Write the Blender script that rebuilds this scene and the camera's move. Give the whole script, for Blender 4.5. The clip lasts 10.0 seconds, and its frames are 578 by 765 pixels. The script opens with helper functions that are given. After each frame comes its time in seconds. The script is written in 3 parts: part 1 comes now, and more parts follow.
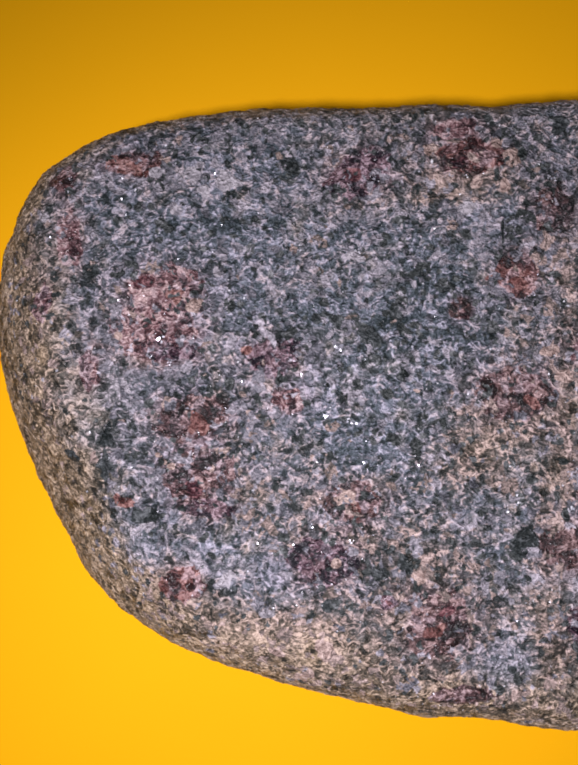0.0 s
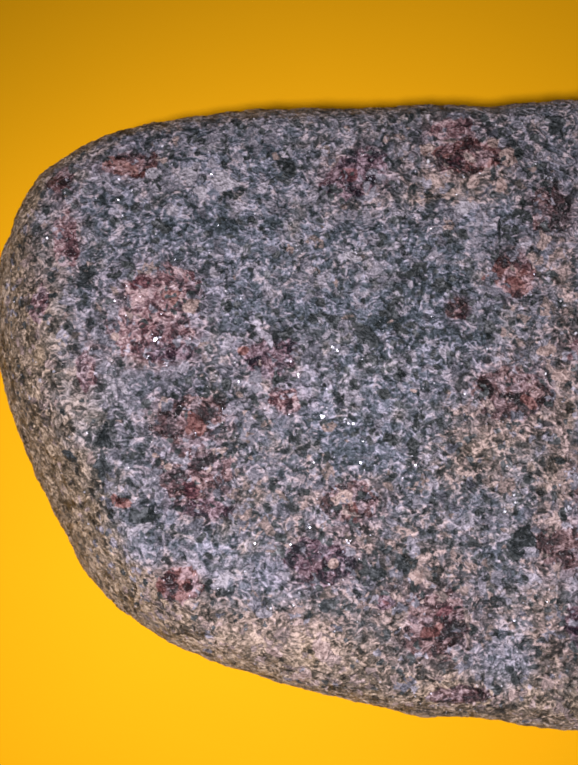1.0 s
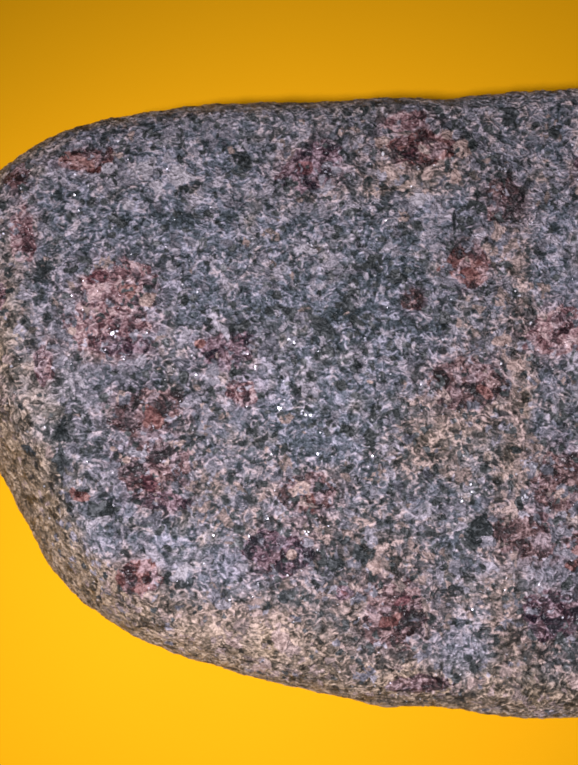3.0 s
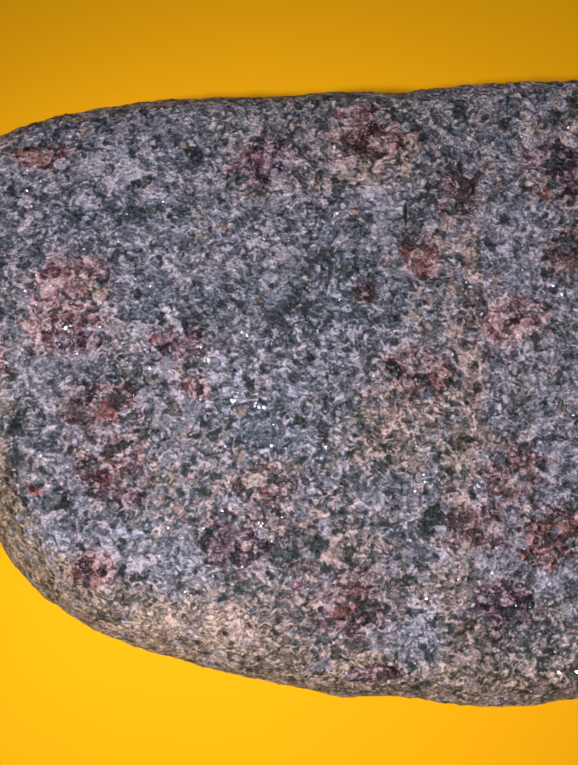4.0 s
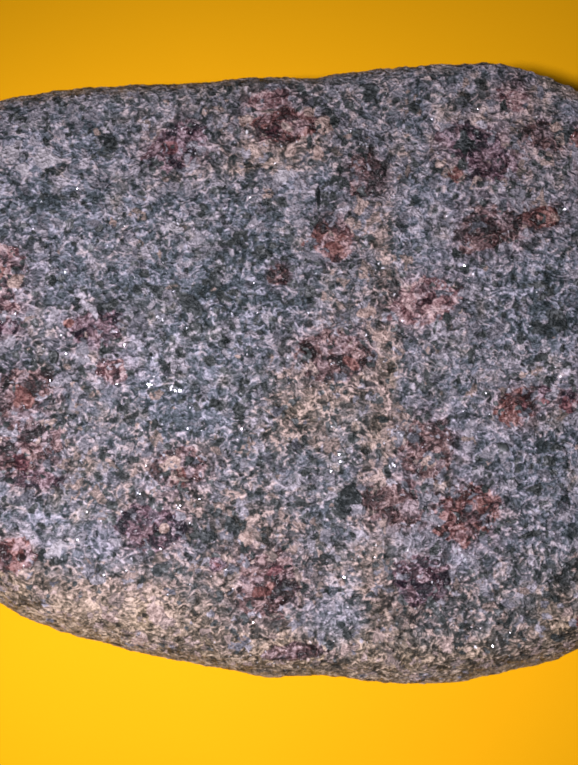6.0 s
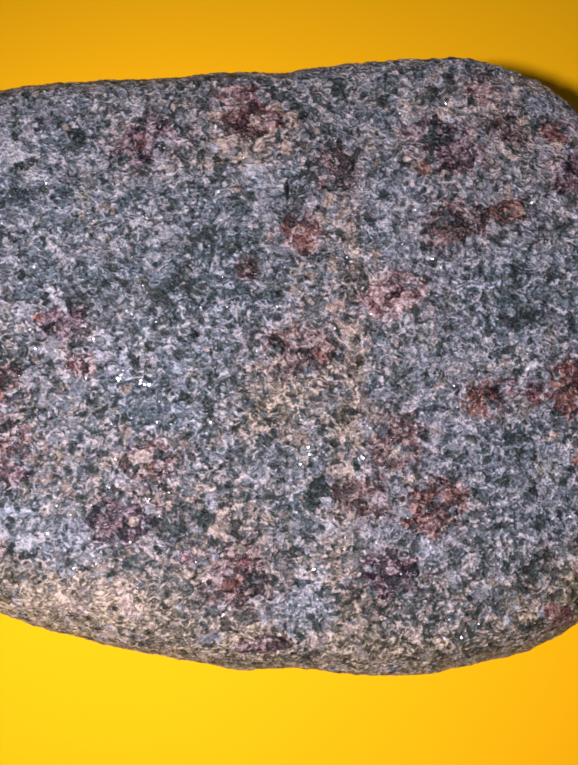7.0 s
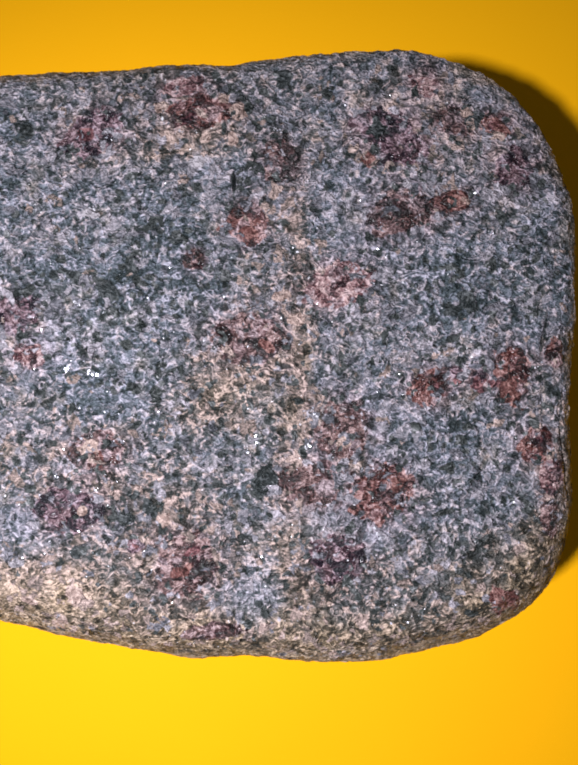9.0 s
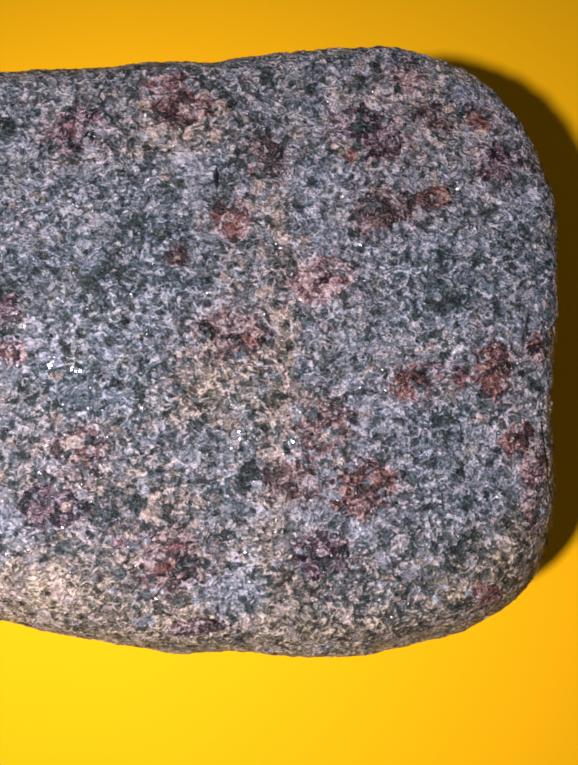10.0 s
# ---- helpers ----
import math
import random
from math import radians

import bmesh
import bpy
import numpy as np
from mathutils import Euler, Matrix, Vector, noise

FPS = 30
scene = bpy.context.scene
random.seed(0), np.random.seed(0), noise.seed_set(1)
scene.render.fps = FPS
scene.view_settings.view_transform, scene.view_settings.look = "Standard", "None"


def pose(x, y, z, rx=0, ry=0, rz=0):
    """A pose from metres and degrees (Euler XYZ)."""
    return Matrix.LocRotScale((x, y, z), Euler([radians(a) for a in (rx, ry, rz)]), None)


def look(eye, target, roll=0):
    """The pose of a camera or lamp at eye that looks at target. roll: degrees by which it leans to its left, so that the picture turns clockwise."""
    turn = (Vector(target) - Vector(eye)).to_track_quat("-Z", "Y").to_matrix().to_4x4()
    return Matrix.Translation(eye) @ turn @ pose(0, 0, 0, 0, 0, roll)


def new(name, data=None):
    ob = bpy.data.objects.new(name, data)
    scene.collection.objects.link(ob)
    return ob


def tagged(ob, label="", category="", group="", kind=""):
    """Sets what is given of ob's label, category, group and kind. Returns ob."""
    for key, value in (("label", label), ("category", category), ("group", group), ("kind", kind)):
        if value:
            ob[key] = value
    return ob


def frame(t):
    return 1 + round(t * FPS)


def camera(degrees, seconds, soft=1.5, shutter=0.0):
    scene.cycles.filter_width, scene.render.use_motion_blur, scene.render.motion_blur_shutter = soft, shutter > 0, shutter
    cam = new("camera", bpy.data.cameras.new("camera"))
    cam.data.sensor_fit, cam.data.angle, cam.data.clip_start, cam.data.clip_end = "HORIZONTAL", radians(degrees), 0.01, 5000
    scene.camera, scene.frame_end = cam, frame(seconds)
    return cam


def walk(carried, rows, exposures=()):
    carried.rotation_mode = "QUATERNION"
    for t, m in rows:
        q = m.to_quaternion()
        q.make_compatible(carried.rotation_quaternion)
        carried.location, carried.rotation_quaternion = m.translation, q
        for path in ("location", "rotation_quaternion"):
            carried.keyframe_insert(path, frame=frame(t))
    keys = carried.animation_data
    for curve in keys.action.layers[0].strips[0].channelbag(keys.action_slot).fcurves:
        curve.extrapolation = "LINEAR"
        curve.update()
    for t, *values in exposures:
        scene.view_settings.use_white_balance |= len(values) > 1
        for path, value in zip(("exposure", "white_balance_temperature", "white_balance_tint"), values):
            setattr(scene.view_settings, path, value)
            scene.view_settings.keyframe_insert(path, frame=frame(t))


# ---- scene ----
cam = camera(48.7, 10.0, soft=2.7)
METRES, EYE, TILT, LEAN, TURN = 0.04, 0.146, -90.0, 0.0, 0.0
ROWS = [
    (0.0, 0.0, 0.0, 0.0, 0.0, 0.0, -0.0),
    (0.5, 0.0075, -0.0014, 0.0014, 0.07, -0.0, 0.06),
    (1.0, 0.0159, -0.0018, 0.0009, 0.1, 0.0, 0.12),
    (1.5, 0.0191, -0.0001, -0.001, 0.11, -0.02, 0.14),
    (2.0, 0.0515, -0.0006, -0.008, 0.17, -0.03, 0.31),
    (2.2, 0.0766, -0.0033, -0.0126, 0.126, -0.02, 0.397),
    (3.3, 0.2139, -0.0181, -0.0379, -0.116, 0.02, 0.873),
    (3.5, 0.2506, -0.022, -0.0446, -0.18, 0.02, 1.0),
    (4.0, 0.3315, -0.0286, -0.0615, -0.3, 0.04, 1.29),
    (4.5, 0.3879, -0.0288, -0.0789, -0.36, -0.03, 1.52),
    (5.0, 0.4344, -0.0356, -0.0878, -0.35, 0.01, 1.72),
    (5.5, 0.5262, -0.0409, -0.1103, -0.52, -0.02, 2.01),
    (6.0, 0.6293, -0.0543, -0.1347, -0.7, -0.03, 2.29),
    (6.2, 0.6767, -0.0598, -0.1469, -0.80, -0.03, 2.41),
    (7.3, 0.7502, -0.0675, -0.1682, -1.006, -0.05, 2.543),
    (7.5, 0.7718, -0.0709, -0.1739, -1.08, -0.05, 2.59),
    (8.0, 0.8271, -0.0795, -0.1885, -1.27, -0.07, 2.71),
    (8.5, 0.8708, -0.0892, -0.199, -1.44, -0.08, 2.82),
    (9.0, 0.9065, -0.093, -0.2113, -1.59, -0.12, 2.88),
    (9.5, 0.9394, -0.0983, -0.2209, -1.68, -0.13, 2.97),
    (10.0, 0.9636, -0.1001, -0.2294, -1.74, -0.15, 3.04),
]
walk(cam, [(t, pose(0, 0, EYE, TILT, LEAN, TURN) @ pose(METRES * x, METRES * y, METRES * z, 90 + pitch, roll, yaw)) for t, x, y, z, yaw, pitch, roll in ROWS], exposures=[(0, 0, 6500, 10), (2.2, 0, 6500, 10), (6.2, 0.15, 6480, 9), (7.3, 0.34, 6390, 5), (10, 0.37, 6380, 4)])

# ---- world, lamps ----
world = bpy.data.worlds.new("dim_room")
scene.world = world
world.use_nodes = True
world.node_tree.nodes["Background"].inputs[0].default_value = (0.95, 0.95, 0.93, 1)
world.node_tree.nodes["Background"].inputs[1].default_value = 0.055

torch = new("torch_lamp", bpy.data.lights.new("torch_lamp", "SPOT"))
torch.data.energy, torch.data.shadow_soft_size, torch.data.color = 2.20, 0.0048, (1.0, 0.962, 1.05)
torch.data.spot_size, torch.data.spot_blend = radians(175), 1.0
torch.matrix_world = look((-0.013, -0.023, 0.192), (0.030, -0.103, 0.0))


# ---- materials ----
class Nodes:
    """A short way to write node materials."""

    def __init__(self, name):
        self.material = bpy.data.materials.new(name)
        self.material.use_nodes = True
        self.tree = self.material.node_tree
        self.shader = self.tree.nodes["Principled BSDF"]

    def add(self, kind, inputs=None, **settings):
        node = self.tree.nodes.new(kind)
        for key, value in settings.items():
            setattr(node, key, value)
        for key, value in (inputs or {}).items():
            self.put(node.inputs[key], value)
        return node

    def put(self, socket, value):
        if isinstance(value, bpy.types.NodeSocket):
            self.tree.links.new(value, socket)
        else:
            socket.default_value = value

    def math(self, op, a, b=0.0, c=0.0):
        return self.add("ShaderNodeMath", {0: a, 1: b, 2: c}, operation=op).outputs[0]

    def mix(self, fac, a, b, blend="MIX"):
        node = self.add("ShaderNodeMix", data_type="RGBA", blend_type=blend)
        self.put(node.inputs[0], fac), self.put(node.inputs[6], a), self.put(node.inputs[7], b)
        return node.outputs[2]

    def ramp(self, fac, *stops, mode="LINEAR"):
        node = self.add("ShaderNodeValToRGB", {0: fac})
        node.color_ramp.interpolation = mode
        while len(node.color_ramp.elements) < len(stops):
            node.color_ramp.elements.new(0.5)
        for element, (at, colour) in zip(node.color_ramp.elements, stops):
            element.position, element.color = at, (*colour, 1)
        return node.outputs[0]

    def millimetres(self):
        coords = self.add("ShaderNodeTexCoord").outputs["Object"]
        return self.add("ShaderNodeVectorMath", {0: coords, 3: 1000.0}, operation="SCALE").outputs[0]

    def noise(self, vector, scale, detail=2.0, rough=0.5):
        node = self.add("ShaderNodeTexNoise", {"Vector": vector, "Scale": scale, "Detail": detail, "Roughness": rough})
        return node

    def warped(self, vector, scale, amount):
        push = self.add("ShaderNodeVectorMath", {0: self.noise(vector, scale, 2).outputs["Color"], 1: (0.5, 0.5, 0.5)}, operation="SUBTRACT").outputs[0]
        push = self.add("ShaderNodeVectorMath", {0: push, 3: amount}, operation="SCALE").outputs[0]
        return self.add("ShaderNodeVectorMath", {0: vector, 1: push}, operation="ADD").outputs[0]

    def bump(self, height, distance, strength=1.0):
        node = self.add("ShaderNodeBump", {"Height": height, "Distance": distance, "Strength": strength})
        self.put(self.shader.inputs["Normal"], node.outputs[0])

    def done(self, colour, roughness=0.5, specular=0.5):
        self.put(self.shader.inputs["Base Color"], colour)
        self.put(self.shader.inputs["Roughness"], roughness)
        self.put(self.shader.inputs["Specular IOR Level"], specular)
        return self.material


def rock(n):
    """What all minerals of the rock share: its curling mosaic as a value about 0.5, grain by grain picks, and the relief."""
    at = n.millimetres()
    bent = n.warped(n.warped(at, 0.5, 1.2), 1.5, 0.7)
    cell = n.add("ShaderNodeTexVoronoi", {"Vector": bent, "Scale": 0.68})
    pick = n.add("ShaderNodeSeparateColor", {0: cell.outputs["Color"]})
    edge = n.add("ShaderNodeTexVoronoi", {"Vector": bent, "Scale": 0.68}, feature="DISTANCE_TO_EDGE").outputs["Distance"]
    flat = n.add("ShaderNodeVectorMath", {0: at, 1: (0.9, 1.12, 1.0)}, operation="MULTIPLY").outputs[0]
    clump = n.add("ShaderNodeTexNoise", {"Vector": at, "Scale": 0.36, "Detail": 1.5, "Roughness": 0.55, "Distortion": 1.0}).outputs["Fac"]
    swirl = n.add("ShaderNodeTexNoise", {"Vector": flat, "Scale": 0.57, "Detail": 1.0, "Roughness": 0.5, "Distortion": 2.4}).outputs["Fac"]
    fine = n.add("ShaderNodeTexNoise", {"Vector": flat, "Scale": 1.05, "Detail": 0.6, "Roughness": 0.5, "Distortion": 2.0}).outputs["Fac"]
    # each grain has its own shade, and many a pale corona round it
    value = n.math("MULTIPLY_ADD", n.math("SUBTRACT", pick.outputs[0], 0.5), 0.22, 0.535)
    rim = n.add("ShaderNodeMapRange", {0: edge, 1: 0.05, 2: 0.15, 3: 1.0, 4: 0.0}, interpolation_type="SMOOTHSTEP").outputs[0]
    value = n.math("MULTIPLY_ADD", rim, n.math("MULTIPLY_ADD", swirl, 0.60, -0.20), value)
    # splashes of pale feldspar, and round dark hornblende between them
    gap = n.add("ShaderNodeMapRange", {0: n.math("MULTIPLY_ADD", swirl, 0.55, n.math("MULTIPLY", clump, 0.45)), 1: 0.525, 2: 0.575}, interpolation_type="SMOOTHSTEP").outputs[0]
    value = n.math("MULTIPLY_ADD", gap, n.math("MULTIPLY_ADD", pick.outputs[2], 0.16, 0.09), value)
    dark = n.add("ShaderNodeTexNoise", {"Vector": bent, "Scale": 0.48, "Detail": 0.5, "Distortion": 0.8}).outputs["Fac"]
    dark = n.add("ShaderNodeMapRange", {0: dark, 1: 0.37, 2: 0.44, 3: 1.0, 4: 0.0}, interpolation_type="SMOOTHSTEP").outputs[0]
    value = n.math("MULTIPLY_ADD", dark, n.math("MULTIPLY_ADD", pick.outputs[1], -0.20, -0.13), value)
    value = n.math("MULTIPLY_ADD", n.math("SUBTRACT", swirl, 0.5), 0.62, value)
    value = n.math("MULTIPLY_ADD", n.math("SUBTRACT", fine, 0.5), 0.55, value)
    # dark crescents: shade painted into the pits and cracks beside the grains
    line = n.math("ABSOLUTE", n.math("SUBTRACT", n.add("ShaderNodeTexNoise", {"Vector": flat, "Scale": 0.63, "Detail": 0.0, "Distortion": 2.4}).outputs["Fac"], 0.47))
    line = n.add("ShaderNodeMapRange", {0: line, 1: 0.012, 2: 0.05, 3: 1.0, 4: 0.0}, interpolation_type="SMOOTHSTEP").outputs[0]
    value = n.math("MULTIPLY_ADD", line, n.math("MULTIPLY_ADD", fine, -0.55, 0.10), value)
    value = n.math("MULTIPLY_ADD", n.math("SUBTRACT", value, 0.5), 1.08, 0.52)
    relief = n.math("MULTIPLY_ADD", rim, 0.10, n.math("MULTIPLY_ADD", line, -0.22, fine))
    relief = n.math("ADD", relief, n.math("MULTIPLY_ADD", swirl, 0.9, n.math("MULTIPLY", gap, 0.12)))
    n.bump(relief, 0.0006)
    rough = n.math("MULTIPLY_ADD", pick.outputs[2], 0.4, 0.36)
    return at, value, pick, rough, gap


def stone_material():
    n = Nodes("speckled_stone")
    at, value, pick, rough, gap = rock(n)
    region = n.noise(at, 0.2, 3, 0.6).outputs["Fac"]
    warm = n.add("ShaderNodeAttribute", attribute_name="warm").outputs["Fac"]
    dark = n.add("ShaderNodeAttribute", attribute_name="dark").outputs["Fac"]
    red = n.add("ShaderNodeAttribute", attribute_name="red").outputs["Fac"]
    value = n.math("MULTIPLY_ADD", n.math("SUBTRACT", region, 0.5), 0.15, value)
    value = n.math("MULTIPLY_ADD", dark, -0.36, value)
    cool = n.ramp(value, *COOL)
    tan = n.ramp(n.math("SUBTRACT", value, 0.03), *TAN)
    tint = n.math("MULTIPLY_ADD", pick.outputs[1], 0.45, n.math("MULTIPLY_ADD", warm, 1.1, n.math("MULTIPLY_ADD", region, 1.3, n.math("MULTIPLY_ADD", gap, 0.30, -0.80))))
    colour = n.mix(n.add("ShaderNodeClamp", {0: tint}).outputs[0], cool, tan)
    blush = n.math("MULTIPLY", red, n.math("MULTIPLY_ADD", pick.outputs[2], 1.0, 0.3))
    colour = n.mix(n.add("ShaderNodeClamp", {0: blush}).outputs[0], colour, n.ramp(value, *BLUSH))
    # yellow bounce from the card, mixed into the base colour with some weathering
    bounce_stain = n.add("ShaderNodeAttribute", attribute_name="bounce_stain").outputs["Fac"]
    colour = n.mix(n.math("MULTIPLY", bounce_stain, n.math("MULTIPLY_ADD", region, 0.5, 0.6)), colour, n.ramp(n.math("ADD", value, 0.04), *BOUNCE_OCHRE))
    return n.done(colour, rough, 0.22)


def grain_material(name, stops, bias, spread=0.35, texture=0.95):
    """A mineral whose grains each take their own shade, in the texture that the whole rock has."""
    n = Nodes(name)
    at, value, pick, rough, gap = rock(n)
    own = n.add("ShaderNodeNewGeometry").outputs["Random Per Island"]
    value = n.math("MULTIPLY_ADD", own, spread, n.math("MULTIPLY_ADD", value, texture, 0.5 - 0.5 * texture + bias - spread / 2))
    return n.done(n.ramp(value, *stops), rough, 0.22)


def garnet_material(name, stops, bias, other):
    """Garnet in crystals of uneven shade, some of them altered to another colour."""
    n = Nodes(name)
    at, value, pick, rough, gap = rock(n)
    cell = n.add("ShaderNodeTexVoronoi", {"Vector": n.warped(at, 0.9, 0.8), "Scale": 0.62})
    own = n.add("ShaderNodeSeparateColor", {0: cell.outputs["Color"]})
    value = n.math("MULTIPLY_ADD", n.math("SUBTRACT", own.outputs[0], 0.5), 0.6, n.math("ADD", n.math("MULTIPLY_ADD", value, 0.95, -0.03), bias))
    share = n.add("ShaderNodeMapRange", {0: own.outputs[1], 1: 0.4, 2: 0.9}).outputs[0]
    colour = n.mix(n.math("MULTIPLY", share, 0.55), n.ramp(value, *stops), n.ramp(value, *other))
    grey = n.add("ShaderNodeMapRange", {0: pick.outputs[1], 1: 0.68, 2: 0.78}).outputs[0]
    colour = n.mix(n.math("MULTIPLY", grey, 0.25), colour, n.ramp(value, *COOL))
    return n.done(colour, n.math("MULTIPLY_ADD", own.outputs[2], 0.4, 0.2), 0.4)


def mica_material():
    n = Nodes("mica")
    own = n.add("ShaderNodeNewGeometry").outputs["Random Per Island"]
    n.put(n.shader.inputs["Metallic"], 0.6)
    return n.done(n.ramp(own, (0.0, (0.45, 0.44, 0.52)), (1.0, (0.8, 0.78, 0.82))), n.math("MULTIPLY_ADD", own, 0.3, 0.2), 0.5)


COOL = ((0.15, (0.012, 0.017, 0.0185)), (0.40, (0.042, 0.053, 0.062)), (0.55, (0.089, 0.099, 0.121)), (0.72, (0.163, 0.162, 0.198)), (0.95, (0.31, 0.295, 0.355)))
LILAC = ((0.15, (0.013, 0.014, 0.016)), (0.40, (0.047, 0.048, 0.057)), (0.55, (0.103, 0.099, 0.116)), (0.72, (0.190, 0.174, 0.195)), (0.95, (0.36, 0.32, 0.36)))
GREEN = ((0.15, (0.010, 0.0130, 0.0125)), (0.40, (0.042, 0.046, 0.046)), (0.55, (0.094, 0.097, 0.100)), (0.95, (0.33, 0.32, 0.34)))
TAN = ((0.15, (0.013, 0.0122, 0.010)), (0.40, (0.052, 0.045, 0.039)), (0.55, (0.123, 0.094, 0.085)), (0.72, (0.226, 0.166, 0.150)), (0.95, (0.39, 0.29, 0.265)))
BOUNCE_OCHRE = ((0.15, (0.018, 0.0145, 0.010)), (0.40, (0.072, 0.053, 0.033)), (0.55, (0.157, 0.113, 0.071)), (0.72, (0.270, 0.195, 0.126)), (0.95, (0.43, 0.32, 0.22)))
BLUSH = ((0.15, (0.014, 0.008, 0.010)), (0.40, (0.056, 0.028, 0.031)), (0.55, (0.115, 0.066, 0.072)), (0.72, (0.20, 0.132, 0.142)), (0.95, (0.34, 0.25, 0.265)))


def card_material():
    n = Nodes("yellow_card")
    at = n.millimetres()
    cloud = n.noise(at, 0.02, 3).outputs["Fac"]
    fibre = n.noise(at, 1.6, 3, 0.7).outputs["Fac"]
    colour = n.mix(cloud, (0.85, 0.398, 0.0025, 1), (0.89, 0.418, 0.003, 1))
    n.bump(fibre, 0.00003, 0.4)
    return n.done(colour, 0.7, 0.07)


def plain_material(name, a, b, scale, rough):
    n = Nodes(name)
    colour = n.mix(n.noise(n.millimetres(), scale, 4, 0.6).outputs["Fac"], (*a, 1), (*b, 1))
    return n.done(colour, rough, 0.3)


STONE = stone_material()
CARD = card_material()
GARNET = {
    "r": garnet_material("red_garnet", ((0.2, (0.014, 0.006, 0.006)), (0.42, (0.053, 0.017, 0.015)), (0.62, (0.118, 0.047, 0.042)), (0.95, (0.29, 0.17, 0.16))), -0.03, BLUSH),
    "b": garnet_material("brown_garnet", ((0.2, (0.012, 0.008, 0.008)), (0.42, (0.042, 0.021, 0.021)), (0.62, (0.098, 0.054, 0.052)), (0.95, (0.27, 0.18, 0.175))), -0.04, BLUSH),
    "v": garnet_material("purple_garnet", ((0.2, (0.008, 0.005, 0.009)), (0.42, (0.034, 0.017, 0.024)), (0.62, (0.087, 0.049, 0.061)), (0.95, (0.26, 0.18, 0.21))), -0.05, BLUSH),
    "p": garnet_material("pink_garnet", ((0.2, (0.020, 0.010, 0.012)), (0.42, (0.070, 0.031, 0.034)), (0.62, (0.155, 0.080, 0.084)), (0.95, (0.36, 0.25, 0.245))), 0.11, BLUSH),
}
CRYSTAL = {
    "pale": ("feldspar_crystal", grain_material("pale_feldspar", ((0.2, (0.07, 0.065, 0.074)), (0.5, (0.185, 0.168, 0.186)), (0.95, (0.34, 0.31, 0.335))), 0.12, 0.2, 0.95), "pale lilac-grey feldspar crystal"),
    "peach": ("feldspar_crystal", grain_material("peach_feldspar", ((0.2, (0.055, 0.034, 0.028)), (0.5, (0.175, 0.118, 0.103)), (0.95, (0.37, 0.275, 0.245))), 0.10, 0.25), "peach-coloured feldspar crystal"),
    # this black also serves as painted shade in the cracks
    "dark": ("hornblende_and_crack_shade", grain_material("hornblende_and_crack_black", ((0.2, (0.006, 0.008, 0.008)), (0.5, (0.018, 0.022, 0.023)), (0.95, (0.085, 0.09, 0.095))), -0.04, 0.2), "greenish-black hornblende crystal"),
    "orange": ("garnet_crystal", grain_material("orange_garnet", ((0.2, (0.020, 0.007, 0.006)), (0.5, (0.088, 0.033, 0.030)), (0.95, (0.27, 0.150, 0.135))), 0.02, 0.3), "orange-red garnet crystal"),
    "maroon": ("garnet_crystal", grain_material("maroon_garnet", ((0.2, (0.008, 0.003, 0.005)), (0.5, (0.045, 0.014, 0.018)), (0.95, (0.20, 0.095, 0.10))), -0.03, 0.3), "dark maroon garnet crystal"),
    "glint": ("mica_crystal", mica_material(), "glittering mica crystal"),
}
FELDSPAR = grain_material("feldspar", LILAC, 0.10, 0.28, 0.55)
TAN_FELDSPAR = grain_material("tan_feldspar", TAN, 0.11, 0.28, 0.55)
HORNBLENDE = grain_material("hornblende", GREEN, -0.20, 0.22, 0.55)
MICA = mica_material()


# ---- setting ----
def mesh_object(name, verts, faces, material, parent=None, smooth=False):
    """faces: arrays of vertex numbers, one array for each number of corners."""
    me = bpy.data.meshes.new(name)
    verts = np.asarray(verts, dtype=np.float32)
    loops = np.concatenate([f.reshape(-1) for f in faces]).astype(np.int32)
    counts = np.concatenate([np.full(len(f), f.shape[1]) for f in faces])
    starts = np.concatenate([[0], np.cumsum(counts)[:-1]]).astype(np.int32)
    me.vertices.add(len(verts))
    me.vertices.foreach_set("co", verts.reshape(-1))
    me.loops.add(len(loops))
    me.loops.foreach_set("vertex_index", loops)
    me.polygons.add(len(counts))
    me.polygons.foreach_set("loop_start", starts)
    me.update(calc_edges=True)
    me.polygons.foreach_set("use_smooth", np.full(len(counts), smooth))
    me.materials.append(material)
    me.validate()
    ob = new(name, me)
    if parent:
        ob.parent = parent
    return ob


def slab(name, x0, y0, z0, x1, y1, z1, material, bevel=0.0):
    bm = bmesh.new()
    bmesh.ops.create_cube(bm, size=1, matrix=Matrix.Translation(((x0 + x1) / 2, (y0 + y1) / 2, (z0 + z1) / 2)) @ Matrix.Diagonal((x1 - x0, y1 - y0, z1 - z0, 1)))
    if bevel:
        bmesh.ops.bevel(bm, geom=bm.edges[:], offset=bevel, segments=2, affect="EDGES")
    me = bpy.data.meshes.new(name)
    bm.to_mesh(me)
    bm.free()
    me.materials.append(material)
    return new(name, me)


TABLE = plain_material("pale_table_board", (0.42, 0.33, 0.24), (0.52, 0.42, 0.31), 0.03, 0.5)
tagged(slab("tabletop", -0.6, -0.45, -0.03, 0.64, 0.44, -0.0006, TABLE, 0.002), "pale wooden tabletop under the yellow card", "tabletop", kind="structure")
tagged(slab("yellow_card", -0.28, -0.23, -0.0006, 0.32, 0.24, 0.0, CARD, 0.0001), "smooth matt golden-yellow card lying flat on the table", "card", kind="structure")


